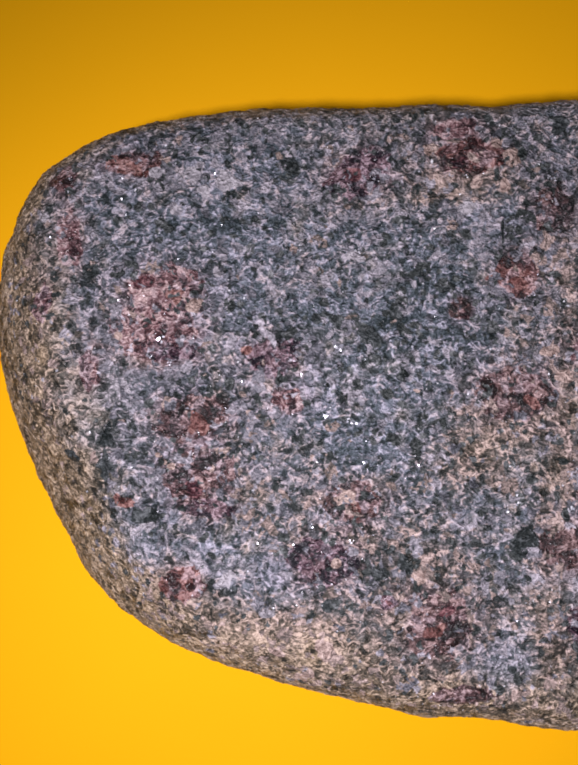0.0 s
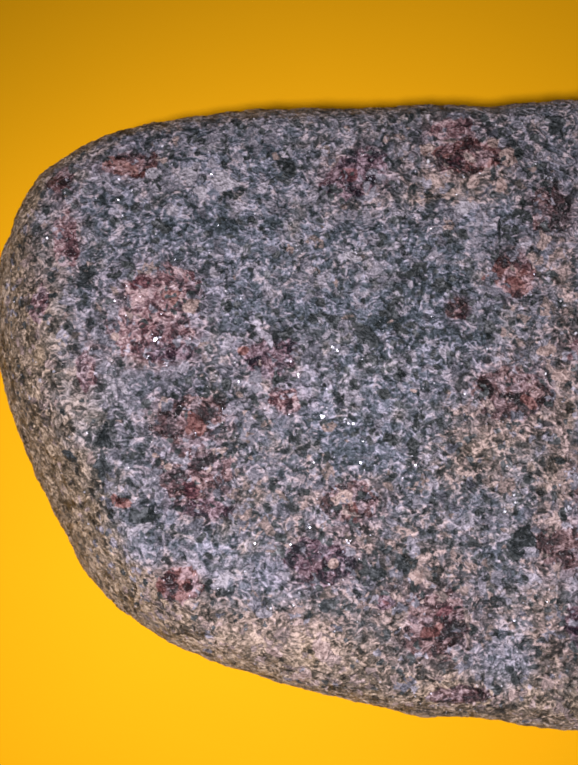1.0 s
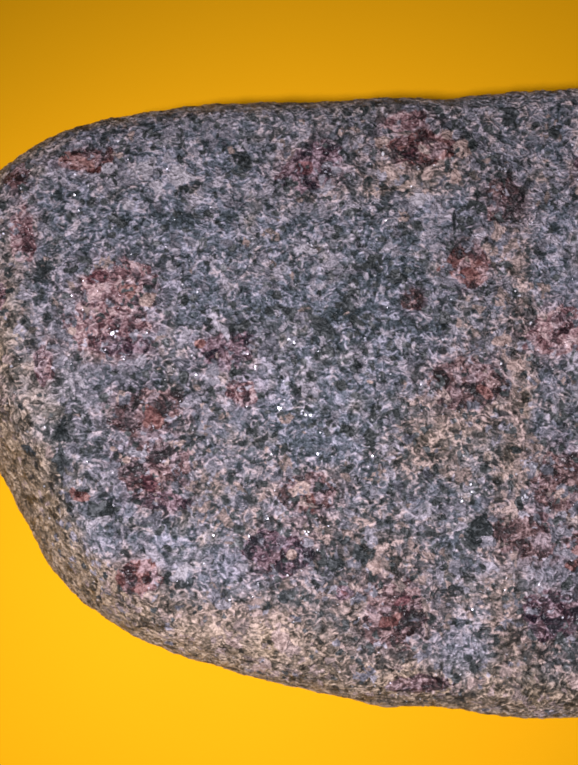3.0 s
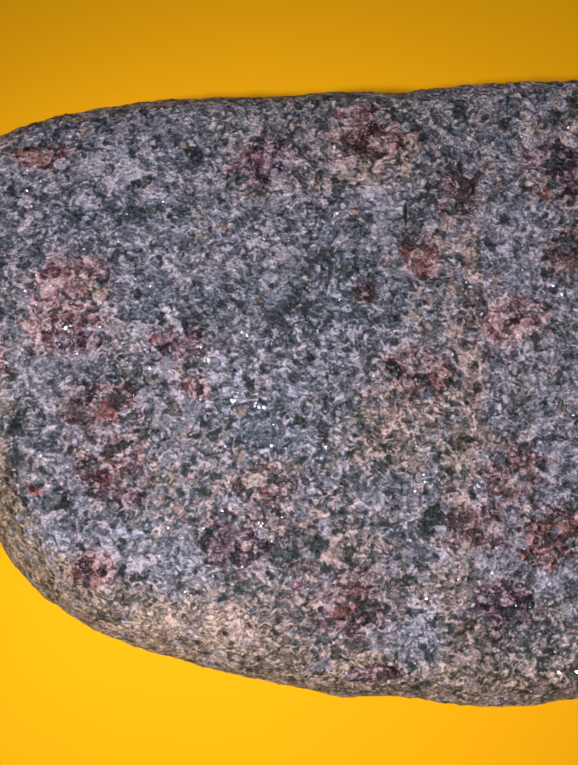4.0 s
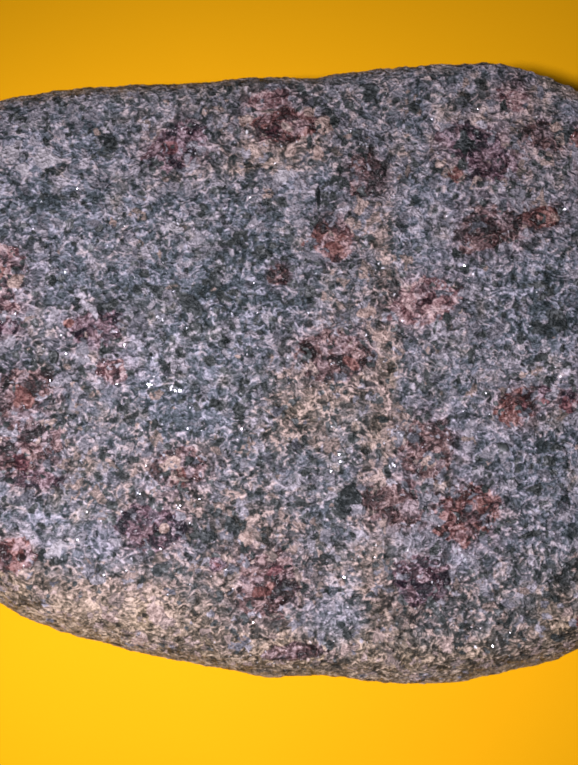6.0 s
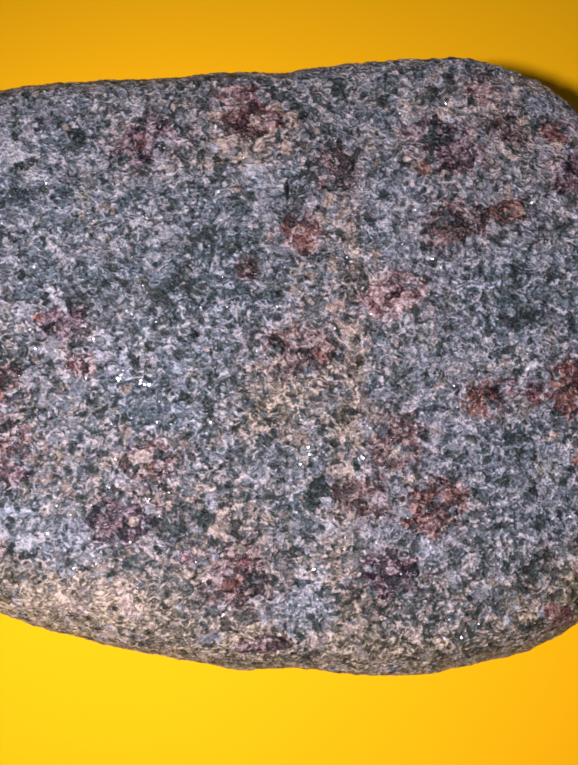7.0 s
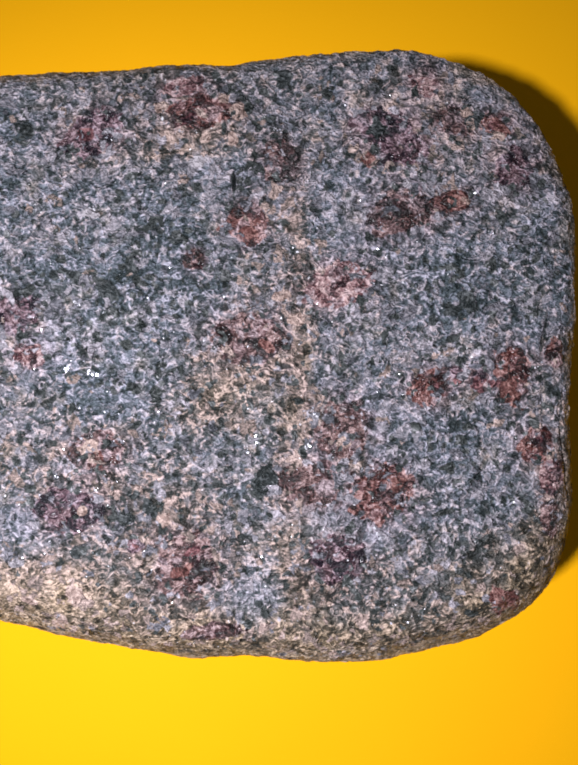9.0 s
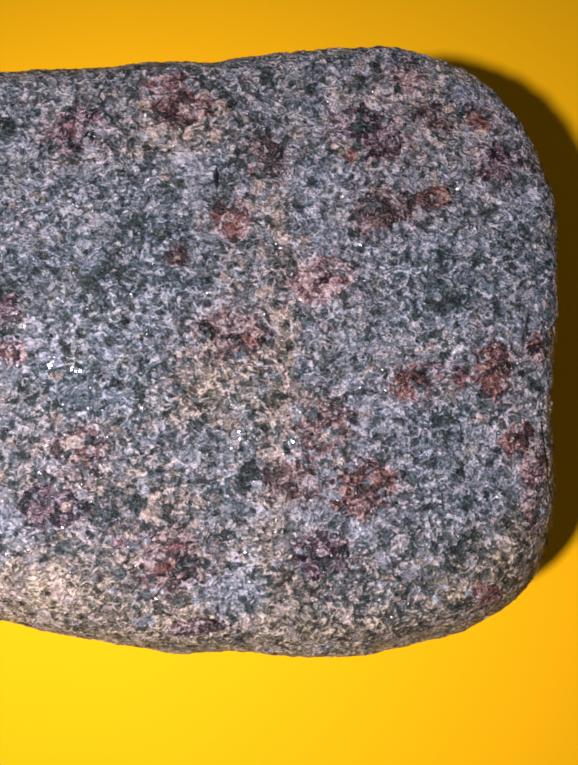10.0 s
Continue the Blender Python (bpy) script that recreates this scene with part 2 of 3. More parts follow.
# ---- the stone ----
CENTRE = np.array((0.021, -0.005))
RIM = 0.74
OUTLINE = (0.9968, 0.0219, 0.0170, 0.0082, -0.0624, -0.0293, 0.0231, -0.0109, -0.0088, -0.0127, 0.0106, -0.0084, 0.0007, 0.0009, 0.0012, 0.0063, -0.0002, 0.0000, 0.0033, 0.0009, 0.0026, -0.0008, 0.0019, 0.0015, -0.0011, -0.0001, -0.0000, -0.0026, -0.0012, -0.0008, -0.0007)
TURN_AT = np.radians(np.arange(0, 361, 2.0))
ROUNDING = np.interp(np.degrees(TURN_AT), (0, 40, 90, 135, 180, 206, 222, 238, 258, 275, 300, 320, 340, 360), (6, 4.5, 6, 9, 17, 17, 13, 11, 10, 9.5, 11, 14, 9, 6)) / 1000
EQUATOR = np.interp(np.degrees(TURN_AT), (0, 20, 60, 85, 130, 180, 270, 300, 325, 345, 360), (39, 48, 49, 32, 32, 36, 33, 36, 37, 32, 39)) / 1000
FULLNESS = np.interp(np.degrees(TURN_AT), (0, 140, 170, 212, 235, 280, 305, 330, 345, 360), (2, 2, 1.35, 1.35, 1.6, 1.6, 1.4, 1.4, 1.8, 2))
FULLNESS = np.array([np.mean(np.take(FULLNESS, range(i - 7, i + 8), mode="wrap")) for i in range(len(FULLNESS))])
EQUATOR = np.array([np.mean(np.take(EQUATOR, range(i - 6, i + 7), mode="wrap")) for i in range(len(EQUATOR))])
ROUNDING = np.array([np.mean(np.take(ROUNDING, range(i - 9, i + 10), mode="wrap")) for i in range(len(ROUNDING))])


def outline(turn):
    """The plan's radius at the stone's widest: a superellipse that fifteen waves make uneven."""
    base = (np.abs(np.cos(turn) / 0.067) ** 3 + np.abs(np.sin(turn) / 0.051) ** 3) ** (-1 / 3)
    wave = OUTLINE[0] + sum(OUTLINE[2 * k - 1] * np.cos(k * turn) + OUTLINE[2 * k] * np.sin(k * turn) for k in range(1, 16))
    return base * wave


def rounding(turn):
    return np.interp(np.mod(turn, 2 * np.pi), TURN_AT, ROUNDING)


def equator(turn):
    """The height at which the stone is widest: high at the steep end, lower on the side that slopes."""
    return np.interp(np.mod(turn, 2 * np.pi), TURN_AT, EQUATOR)


def fullness(turn):
    return np.interp(np.mod(turn, 2 * np.pi), TURN_AT, FULLNESS)


def crown(x, y):
    """The height of the nearly level top, x and y from the stone's centre."""
    return 0.0519 + 0.0016 * x - 0.033 * y + 0.42 * x * x - 0.39 * y * y


def hashed(i, j, k, seed):
    n = (i.astype(np.int64) * 73856093) ^ (j.astype(np.int64) * 19349663) ^ (k.astype(np.int64) * 83492791) ^ (seed * 2654435761)
    n = (n ^ (n >> 13)) * 1274126177 & 0x7FFFFFFF
    n = (n ^ (n >> 15)) * 2246822519 & 0x7FFFFFFF
    return (n & 0xFFFF) / 65535.0


def lumps(p, size, seed):
    """Smooth noise of -1 to 1 in space, with lumps about that many metres apart."""
    q = p / size
    cell = np.floor(q)
    f = q - cell
    f = f * f * f * (f * (f * 6 - 15) + 10)
    total = 0
    for dx in (0, 1):
        for dy in (0, 1):
            for dz in (0, 1):
                weight = (f[:, 0] if dx else 1 - f[:, 0]) * (f[:, 1] if dy else 1 - f[:, 1]) * (f[:, 2] if dz else 1 - f[:, 2])
                total = total + weight * hashed(cell[:, 0] + dx, cell[:, 1] + dy, cell[:, 2] + dz, seed)
    return total * 2 - 1


def blob(x, y, at_x, at_y, wide, high, turn=0.0):
    """A soft spot of 1 in its middle; millimetres."""
    c, s = math.cos(radians(turn)), math.sin(radians(turn))
    dx, dy = x * 1000 - at_x, y * 1000 - at_y
    return np.exp(-((dx * c + dy * s) / wide) ** 2 - ((dy * c - dx * s) / high) ** 2)


def body(turn, rho):
    """A point of the upper side from its turn and from rho, 0 in the middle and 1 at the widest."""
    r_out, w, full = outline(turn), rounding(turn), fullness(turn)
    arc = np.clip((rho - RIM) / (1 - RIM), 0, 1) * np.pi / 2
    r = np.where(rho < RIM, rho / RIM * (r_out - w), r_out - w + w * np.sin(arc) ** (2 / full))
    x, y = r * np.cos(turn), r * np.sin(turn)
    top = crown(x, y)
    return np.stack([x, y, top - (top - equator(turn)) * (1 - np.clip(np.cos(arc), 0, 1) ** (2 / full))], axis=-1)


def uneven(p):
    """How far the worn surface stands out from its smooth form."""
    x, y = p[:, 0] + CENTRE[0], p[:, 1] + CENTRE[1]
    out = 0.00040 * lumps(p, 0.0125, 3) + 0.00022 * lumps(p, 0.0052, 5) + 0.00013 * lumps(p, 0.0021, 7) + 0.00013 * lumps(p, 0.0010, 9) + 0.00009 * lumps(p, 0.00055, 11)
    out -= 0.0009 * blob(x, y, -27.2, -12.7, 0.9, 2.6) + 0.0007 * blob(x, y, -25.7, -5.5, 1.3, 1.2)
    out -= 0.0012 * blob(x, y, 32.2, 22.4, 0.4, 1.9, -10) + 0.0011 * blob(x, y, 67.2, -24.2, 0.4, 3.4, -30)
    out -= 0.0012 * blob(x, y, 78.3, -3.6, 0.45, 3.2, -14) + 0.0010 * blob(x, y, 80.6, -20.5, 0.35, 5.0, 4) + 0.0007 * blob(x, y, 77.6, -14.0, 0.4, 4.0)
    return out


CELLS = 760


def square_to_disc(a, b):
    wide = np.abs(a) > np.abs(b)
    rho = np.where(wide, np.abs(a), np.abs(b))
    safe_a, safe_b = np.where(np.abs(a) < 1e-9, 1e-9, a), np.where(np.abs(b) < 1e-9, 1e-9, b)
    turn = np.where(wide, np.pi / 4 * b / safe_a + np.where(a < 0, np.pi, 0), np.pi / 2 - np.pi / 4 * a / safe_b + np.where(b < 0, np.pi, 0))
    return turn, rho


def disc_to_square(turn, rho):
    t = np.mod(turn + np.pi / 4, 2 * np.pi)
    quarter, off = np.floor(t / (np.pi / 2)).astype(int), np.mod(t, np.pi / 2) - np.pi / 4
    along = rho * off * 4 / np.pi
    a = np.select([quarter == 0, quarter == 1, quarter == 2], [rho, -along, -rho], along)
    b = np.select([quarter == 0, quarter == 1, quarter == 2], [along, rho, -along], -rho)
    return a, b


def build_stone():
    side = CELLS + 1
    steps = np.linspace(-1, 1, side)
    a, b = np.meshgrid(steps, steps, indexing="ij")
    turn, rho = square_to_disc(a.ravel(), b.ravel())
    top = body(turn, rho)
    grid = top.reshape(side, side, 3)
    normal = np.cross(np.gradient(grid, axis=0), np.gradient(grid, axis=1)).reshape(-1, 3)
    normal /= np.linalg.norm(normal, axis=1, keepdims=True) + 1e-12
    edge = rho > 0.985
    flat = np.stack([np.cos(turn), np.sin(turn), 0 * turn], axis=-1)
    normal = np.where(edge[:, None], flat, normal)
    number = np.arange(side * side).reshape(side, side)
    quads = np.stack([number[:-1, :-1], number[1:, :-1], number[1:, 1:], number[:-1, 1:]], axis=-1).reshape(-1, 4)
    rim = np.concatenate([number[-1, :-1], number[::-1, -1][:-1], number[0, ::-1][:-1], number[:, 0][:-1]])
    rim = rim[np.argsort(turn[rim])]
    rings, under, under_normal = 22, [], []
    for k in range(1, rings + 1):
        arc = min(1.0, k / 15) * np.pi / 2
        w = 0.020
        r = outline(turn[rim]) - w + w * math.cos(arc)
        if k > 15:
            r = r * (1 - ((k - 15) / (rings - 15)) * 0.97)
        z = equator(turn[rim]) * (1 - math.sin(arc))
        under.append(np.stack([r * np.cos(turn[rim]), r * np.sin(turn[rim]), z], axis=-1))
        under_normal.append(np.stack([np.cos(turn[rim]) * math.cos(arc), np.sin(turn[rim]) * math.cos(arc), 0 * r - math.sin(arc)], axis=-1))
    low, low_normal = np.concatenate(under), np.concatenate(under_normal)
    count, base = len(rim), side * side
    ring = [rim] + [base + count * k + np.arange(count) for k in range(rings)]
    lower = [np.stack([ring[k], ring[k + 1], np.roll(ring[k + 1], -1), np.roll(ring[k], -1)], axis=-1) for k in range(rings)]
    lower = np.concatenate(lower)
    top = top + normal * uneven(top)[:, None]
    low = low + low_normal * uneven(low)[:, None]
    low[:, 2] = np.maximum(low[:, 2], 0.0)
    verts = np.concatenate([top, low])
    ob = mesh_object("stone", verts, [quads, lower, ring[-1][None, ::-1][:, ::-1]], STONE, smooth=True)
    ob.location = (*CENTRE, 0.0)
    grid = top.reshape(side, side, 3)
    normal = np.cross(np.gradient(grid, axis=0), np.gradient(grid, axis=1))
    normal /= np.linalg.norm(normal, axis=2, keepdims=True) + 1e-12
    return ob, grid, normal


def paint(ob):
    """Where the rock is rich in tan feldspar, and where in dark minerals, with bounce and shade painted in."""
    co = np.empty(len(ob.data.vertices) * 3, dtype=np.float32)
    ob.data.vertices.foreach_get("co", co)
    co = co.reshape(-1, 3)
    x, y = co[:, 0] + CENTRE[0], co[:, 1] + CENTRE[1]
    red = [(gx, gy, wide * 0.6, high * 0.6, 1.0) for gx, gy, wide, high, tone in GARNETS]
    for name, spots in (("warm", WARM), ("dark", DARK), ("red", red)):
        value = sum(s[4] * blob(x, y, *s[:4]) for s in spots)
        layer = ob.data.attributes.new(name, "FLOAT", "POINT")
        layer.data.foreach_set("value", np.clip(value, -1, 1).astype(np.float32))
    # the flanks turn ochre: the yellow card's bounce, painted into their colour
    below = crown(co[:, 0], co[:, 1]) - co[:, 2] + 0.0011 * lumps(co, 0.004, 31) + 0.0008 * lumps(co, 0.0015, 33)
    layer = ob.data.attributes.new("bounce_stain", "FLOAT", "POINT")
    bounce_stain_spots = sum(s[4] * blob(x, y, *s[:4]) for s in BOUNCE_STAINS) * (0.75 + 0.5 * lumps(co, 0.003, 37))
    layer.data.foreach_set("value", np.clip(np.maximum((below - 0.0003) / 0.0032, bounce_stain_spots), 0, 1).astype(np.float32))


WARM, DARK = [], []
# ochre weathering and painted card bounce, mostly along the edge: middle, size and amount
BOUNCE_STAINS = ((-2, -40, 15, 5.5, 1.0), (22, -47, 16, 4.5, 1.0), (52, -49, 18, 4.5, 0.9), (73, -43, 10, 8, 1.0), (79, -30, 4, 12, 0.6), (-19, -33, 8, 5, 0.8), (-31.5, -13, 7, 15, 1.0), (-37, 7, 4.5, 16, 0.9), (27, 31, 8, 4, 0.35), (30, -9, 8, 6, 0.3), (10, 42, 30, 3, 0.6), (40, -38, 7, 12, 0.3))


def patch(x, y, wide, high, warm, dark):
    """Notes a tan (or, below 0, bluish grey) and dark (or pale) patch of the rock, in millimetres; most are richer in
    such minerals.
    """
    WARM.append((x, y, wide, high, warm))
    DARK.append((x, y, wide, high, dark))


patch(-26.2, -1.2, 4.0, 5.0, -0.5, -0.3)
patch(-21.1, -21.4, 5.0, 4.3, -0.5, -0.3)
patch(-11.7, -25.0, 4.3, 3.6, -0.5, -0.25)
patch(-2.3, -27.9, 4.3, 3.6, -0.4, -0.2)
patch(20.1, 17.6, 6.5, 5.0, -0.5, 0.35)
patch(7.1, 9.0, 5.7, 3.2, -0.4, 0.35)
patch(17.2, 6.1, 4.3, 5.0, -0.3, 0.3)
patch(-6.6, 10.4, 4.3, 3.6, -0.3, 0.2)
patch(25.9, 25.6, 8.6, 1.8, -0.4, -0.3)
patch(-11.7, 30.6, 5.0, 2.2, 0, -0.3)
patch(-1.2, 32.4, 3.2, 2.9, -0.5, 0.4)
patch(3.5, 15.5, 5.0, 3.6, 0.2, -0.2)
patch(29.5, -8.4, 7.9, 5.7, 0.62, 0)
patch(25.9, 30.3, 7.2, 4.0, 0.69, -0.05)
patch(20.1, 27.7, 3.6, 2.2, 0.4, 0)
patch(-1.6, -36.6, 7.2, 2.9, 0.75, -0.25)
patch(4.9, -39.8, 3.6, 2.2, 0.62, -0.35)
patch(10.7, -44.1, 8.6, 2.2, 0.62, 0.3)
patch(33.1, -40.2, 4.3, 4.3, -0.5, -0.2)
patch(-10.3, 22.0, 10.8, 4.3, -0.4, 0.1)
patch(12.1, -8.4, 8.6, 4.3, -0.4, 0.05)
patch(18.6, -25.0, 8.6, 5.7, 0.35, 0.1)
patch(12.9, -27.9, 2.2, 2.2, 0, 0.5)
patch(7.8, -39.4, 2.9, 1.1, -0.3, -0.4)
# left and lower-left edge: weathered brown, with card bounce painted in as tan
patch(-38.4, -3.3, 4.0, 15.8, 0.88, 0.15)
patch(-34.1, -19.9, 4.3, 8.6, 0.88, 0.1)
patch(-39.2, 13.3, 2.9, 10.8, 0.62, 0.1)
patch(-21.1, -34.4, 9.3, 3.2, 0.75, 0.05)
patch(-22.5, -18.5, 2.9, 2.9, 0, 0.4)
# the two carved pits, their shade put into the colour
patch(-25.8, -5.5, 2.2, 2.2, 0, 0.7)
patch(-27.2, -12.7, 1.1, 3.2, 0, 1)
patch(-29.8, 14.7, 1.8, 1.6, 0, 0.6)
patch(13.3, 11.8, 7.2, 3.6, 0.1, -0.2)
patch(13.8, 6.5, 5.0, 2.9, -0.4, 0.35)
patch(16.0, -7.0, 5.7, 3.6, -0.5, 0.1)
patch(2.3, -0.3, 4.3, 4.3, -0.5, -0.2)
patch(41.5, 13.5, 2.0, 12.9, 0.62, -0.1)
patch(40.7, -7.6, 2.0, 8.6, 0.75, -0.1)
patch(38.4, -22.5, 2.9, 8.6, 0.62, -0.1)
patch(38.2, -40.6, 2.5, 7.2, 0.62, -0.05)
patch(25.5, -11.3, 4.3, 4.3, 0.62, 0)
patch(52.4, -15.8, 3.6, 4.3, -0.6, -0.25)
patch(59.8, -19.2, 5.7, 3.6, -0.5, 0.15)
patch(65.8, 6.3, 7.9, 4.3, -0.5, 0.1)
patch(68.2, 2.0, 2.9, 2.5, -0.2, 0.7)
patch(62.0, 0.4, 2.2, 1.6, -0.3, 0.5)
patch(78.4, 12.5, 2.9, 4.3, -0.4, 0.3)
patch(43.9, -32.7, 4.3, 4.3, -0.6, -0.25)
patch(50.8, -32.3, 3.6, 2.5, -0.4, -0.35)
patch(31.4, -41.7, 4.3, 2.9, -0.5, -0.15)
patch(33.3, -34.3, 4.3, 2.9, 0.2, -0.2)
patch(67.6, -31.1, 8.6, 8.6, -0.3, 0.05)
# lower edge: part of this tan is bounced card light put into the colour
patch(32.5, -48.6, 23.7, 1.8, 0.69, 0.15)
patch(55.2, -48.5, 8.6, 2.9, 0.4, 0.1)
patch(75.5, -41.5, 4.3, 5.7, 0.4, 0.05)
patch(65.7, 34.4, 4.3, 3.6, 0.3, -0.15)
patch(50.9, 13.1, 2.9, 5.7, -0.2, -0.15)
patch(69.5, 33.1, 2.9, 2.2, -0.6, 0.4)
patch(48.2, 20.0, 2.9, 4.3, -0.3, -0.2)
patch(5.9, -16.2, 9.3, 6.5, 0.25, -0.05)
patch(18.6, -28.2, 7.2, 6.5, 0.3, 0)
# more tan along the rim, partly painted bounce from the card
patch(69.2, -44.9, 7.9, 3.2, 0.7, 0.05)
patch(77.3, -37.0, 3.2, 6.5, 0.6, 0.05)
patch(21.4, -47.1, 14.4, 2.2, 0.5, 0)
patch(-10.3, -39.4, 6.5, 2.2, 0.5, 0)
patch(81.7, -20.4, 1.6, 11.5, 0.3, 0.05)
patch(26.0, -38.0, 24.0, 11.0, 0.35, 0.13)
patch(2.0, -20.0, 20.0, 10.0, 0.12, 0.06)
patch(0.0, -38.5, 13.0, 5.5, 0.8, -0.05)
patch(-18.0, -31.0, 8.0, 6.0, 0.6, 0.0)
patch(14.0, 7.0, 15.0, 9.0, -0.35, 0.18)
# a corner of paler feldspar, lightened further to make up for weak light
patch(62.0, 32.0, 16.0, 9.0, 0.35, -0.32)
patch(36.0, 6.0, 5.0, 14.0, 0.4, 0.0)
# the lower right, tanner and darker
patch(71.0, -39.0, 12.0, 10.0, 0.5, 0.30)
patch(48.0, -42.0, 14.0, 7.0, 0.3, 0.2)

GARNETS = []


def garnet(x, y, wide, high, tone):
    """Notes a cluster of garnet crystals: its middle and size in millimetres, and its colour."""
    GARNETS.append((x, y, wide, high, tone))


garnet(-23.4, 32.7, 8.4, 3.8, "r")
garnet(-33.8, 30.3, 4.3, 4.3, "r")
garnet(-32.5, 21.2, 3.7, 8.3, "p")
garnet(-36.2, 11.4, 2.6, 5.4, "p")
garnet(-18.5, 14.0, 10.1, 7.2, "p")
garnet(-19.9, 7.5, 11.8, 7.9, "p")
garnet(-18.4, 5.3, 8.6, 4.3, "v")
garnet(-2.3, 3.5, 7.6, 6.1, "v")
garnet(-0.1, -2.6, 5.0, 3.6, "p")
garnet(-14.1, -5.1, 11.1, 6.1, "b")
garnet(-13.0, -13.6, 10.0, 7.9, "b")
garnet(-11.6, -18.3, 6.8, 3.0, "v")
garnet(9.2, -17.6, 8.2, 5.4, "b")
garnet(4.9, -26.2, 10.0, 6.4, "v")
garnet(21.8, -35.6, 9.0, 9.6, "b")
garnet(14.9, -31.9, 3.2, 2.5, "v")
garnet(10.5, 31.4, 9.2, 7.0, "v")
garnet(27.4, 33.9, 11.0, 5.5, "r")
garnet(24.9, 38.2, 6.6, 3.3, "p")
garnet(-15.8, -29.6, 6.0, 5.3, "r")
garnet(25.6, -45.9, 9.0, 2.6, "b")
garnet(-29.1, 1.7, 3.0, 5.7, "p")
garnet(55.7, 30.1, 9.1, 6.8, "v")
garnet(58.1, 26.5, 8.3, 5.3, "v")
garnet(57.5, 16.5, 9.4, 7.1, "b")
garnet(65.2, 18.0, 7.1, 3.8, "r")
garnet(66.8, 30.7, 6.0, 4.7, "b")
garnet(73.5, 29.9, 5.6, 4.1, "r")
garnet(75.7, 22.8, 7.9, 7.1, "v")
garnet(39.5, 25.9, 5.7, 7.2, "b")
garnet(34.0, 15.8, 6.2, 6.8, "r")
garnet(25.5, 10.9, 3.2, 3.2, "b")
garnet(47.5, 6.0, 9.8, 7.1, "p")
garnet(33.5, -1.6, 10.9, 7.5, "b")
garnet(60.4, -10.5, 6.3, 5.6, "r")
garnet(64.6, -8.5, 2.4, 2.2, "v")
garnet(67.8, -9.6, 2.4, 3.0, "v")
garnet(72.8, -8.9, 5.8, 7.8, "r")
garnet(79.7, -5.9, 3.1, 4.8, "r")
garnet(76.0, -20.3, 5.5, 5.5, "r")
garnet(78.5, -24.9, 4.4, 5.9, "p")
garnet(46.6, -16.1, 8.6, 8.9, "b")
garnet(41.3, -24.4, 8.6, 6.7, "b")
garnet(52.4, -26.1, 9.3, 8.5, "r")
garnet(44.8, -36.1, 7.8, 7.4, "v")
garnet(62.6, 37.2, 4.7, 4.7, "p")
garnet(77.6, -31.2, 2.9, 5.5, "b")

stone, GRID, NORMAL = build_stone()
tagged(stone, "rounded grey speckled cobble with red garnets lying on yellow card", "stone")
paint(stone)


def on_stone(x, y):
    """Places and normals on the upper side over points of the plan, from the stone's centre."""
    turn, r = np.arctan2(y, x), np.hypot(x, y)
    r_out, w = outline(turn), rounding(turn)
    share = np.clip((r - (r_out - w)) / w, 0, 1)
    rho = np.where(r < r_out - w, RIM * r / (r_out - w), RIM + (1 - RIM) * np.arcsin(share ** (fullness(turn) / 2)) / (np.pi / 2))
    a, b = disc_to_square(turn, np.clip(rho, 0, 0.999))
    u, v = (a + 1) / 2 * CELLS, (b + 1) / 2 * CELLS
    i, j = np.clip(u.astype(int), 0, CELLS - 1), np.clip(v.astype(int), 0, CELLS - 1)
    f, g = (u - i)[:, None], (v - j)[:, None]
    out = []
    for field in (GRID, NORMAL):
        out.append((1 - f) * (1 - g) * field[i, j] + f * (1 - g) * field[i + 1, j] + (1 - f) * g * field[i, j + 1] + f * g * field[i + 1, j + 1])
    return out[0], out[1] / np.linalg.norm(out[1], axis=1, keepdims=True)


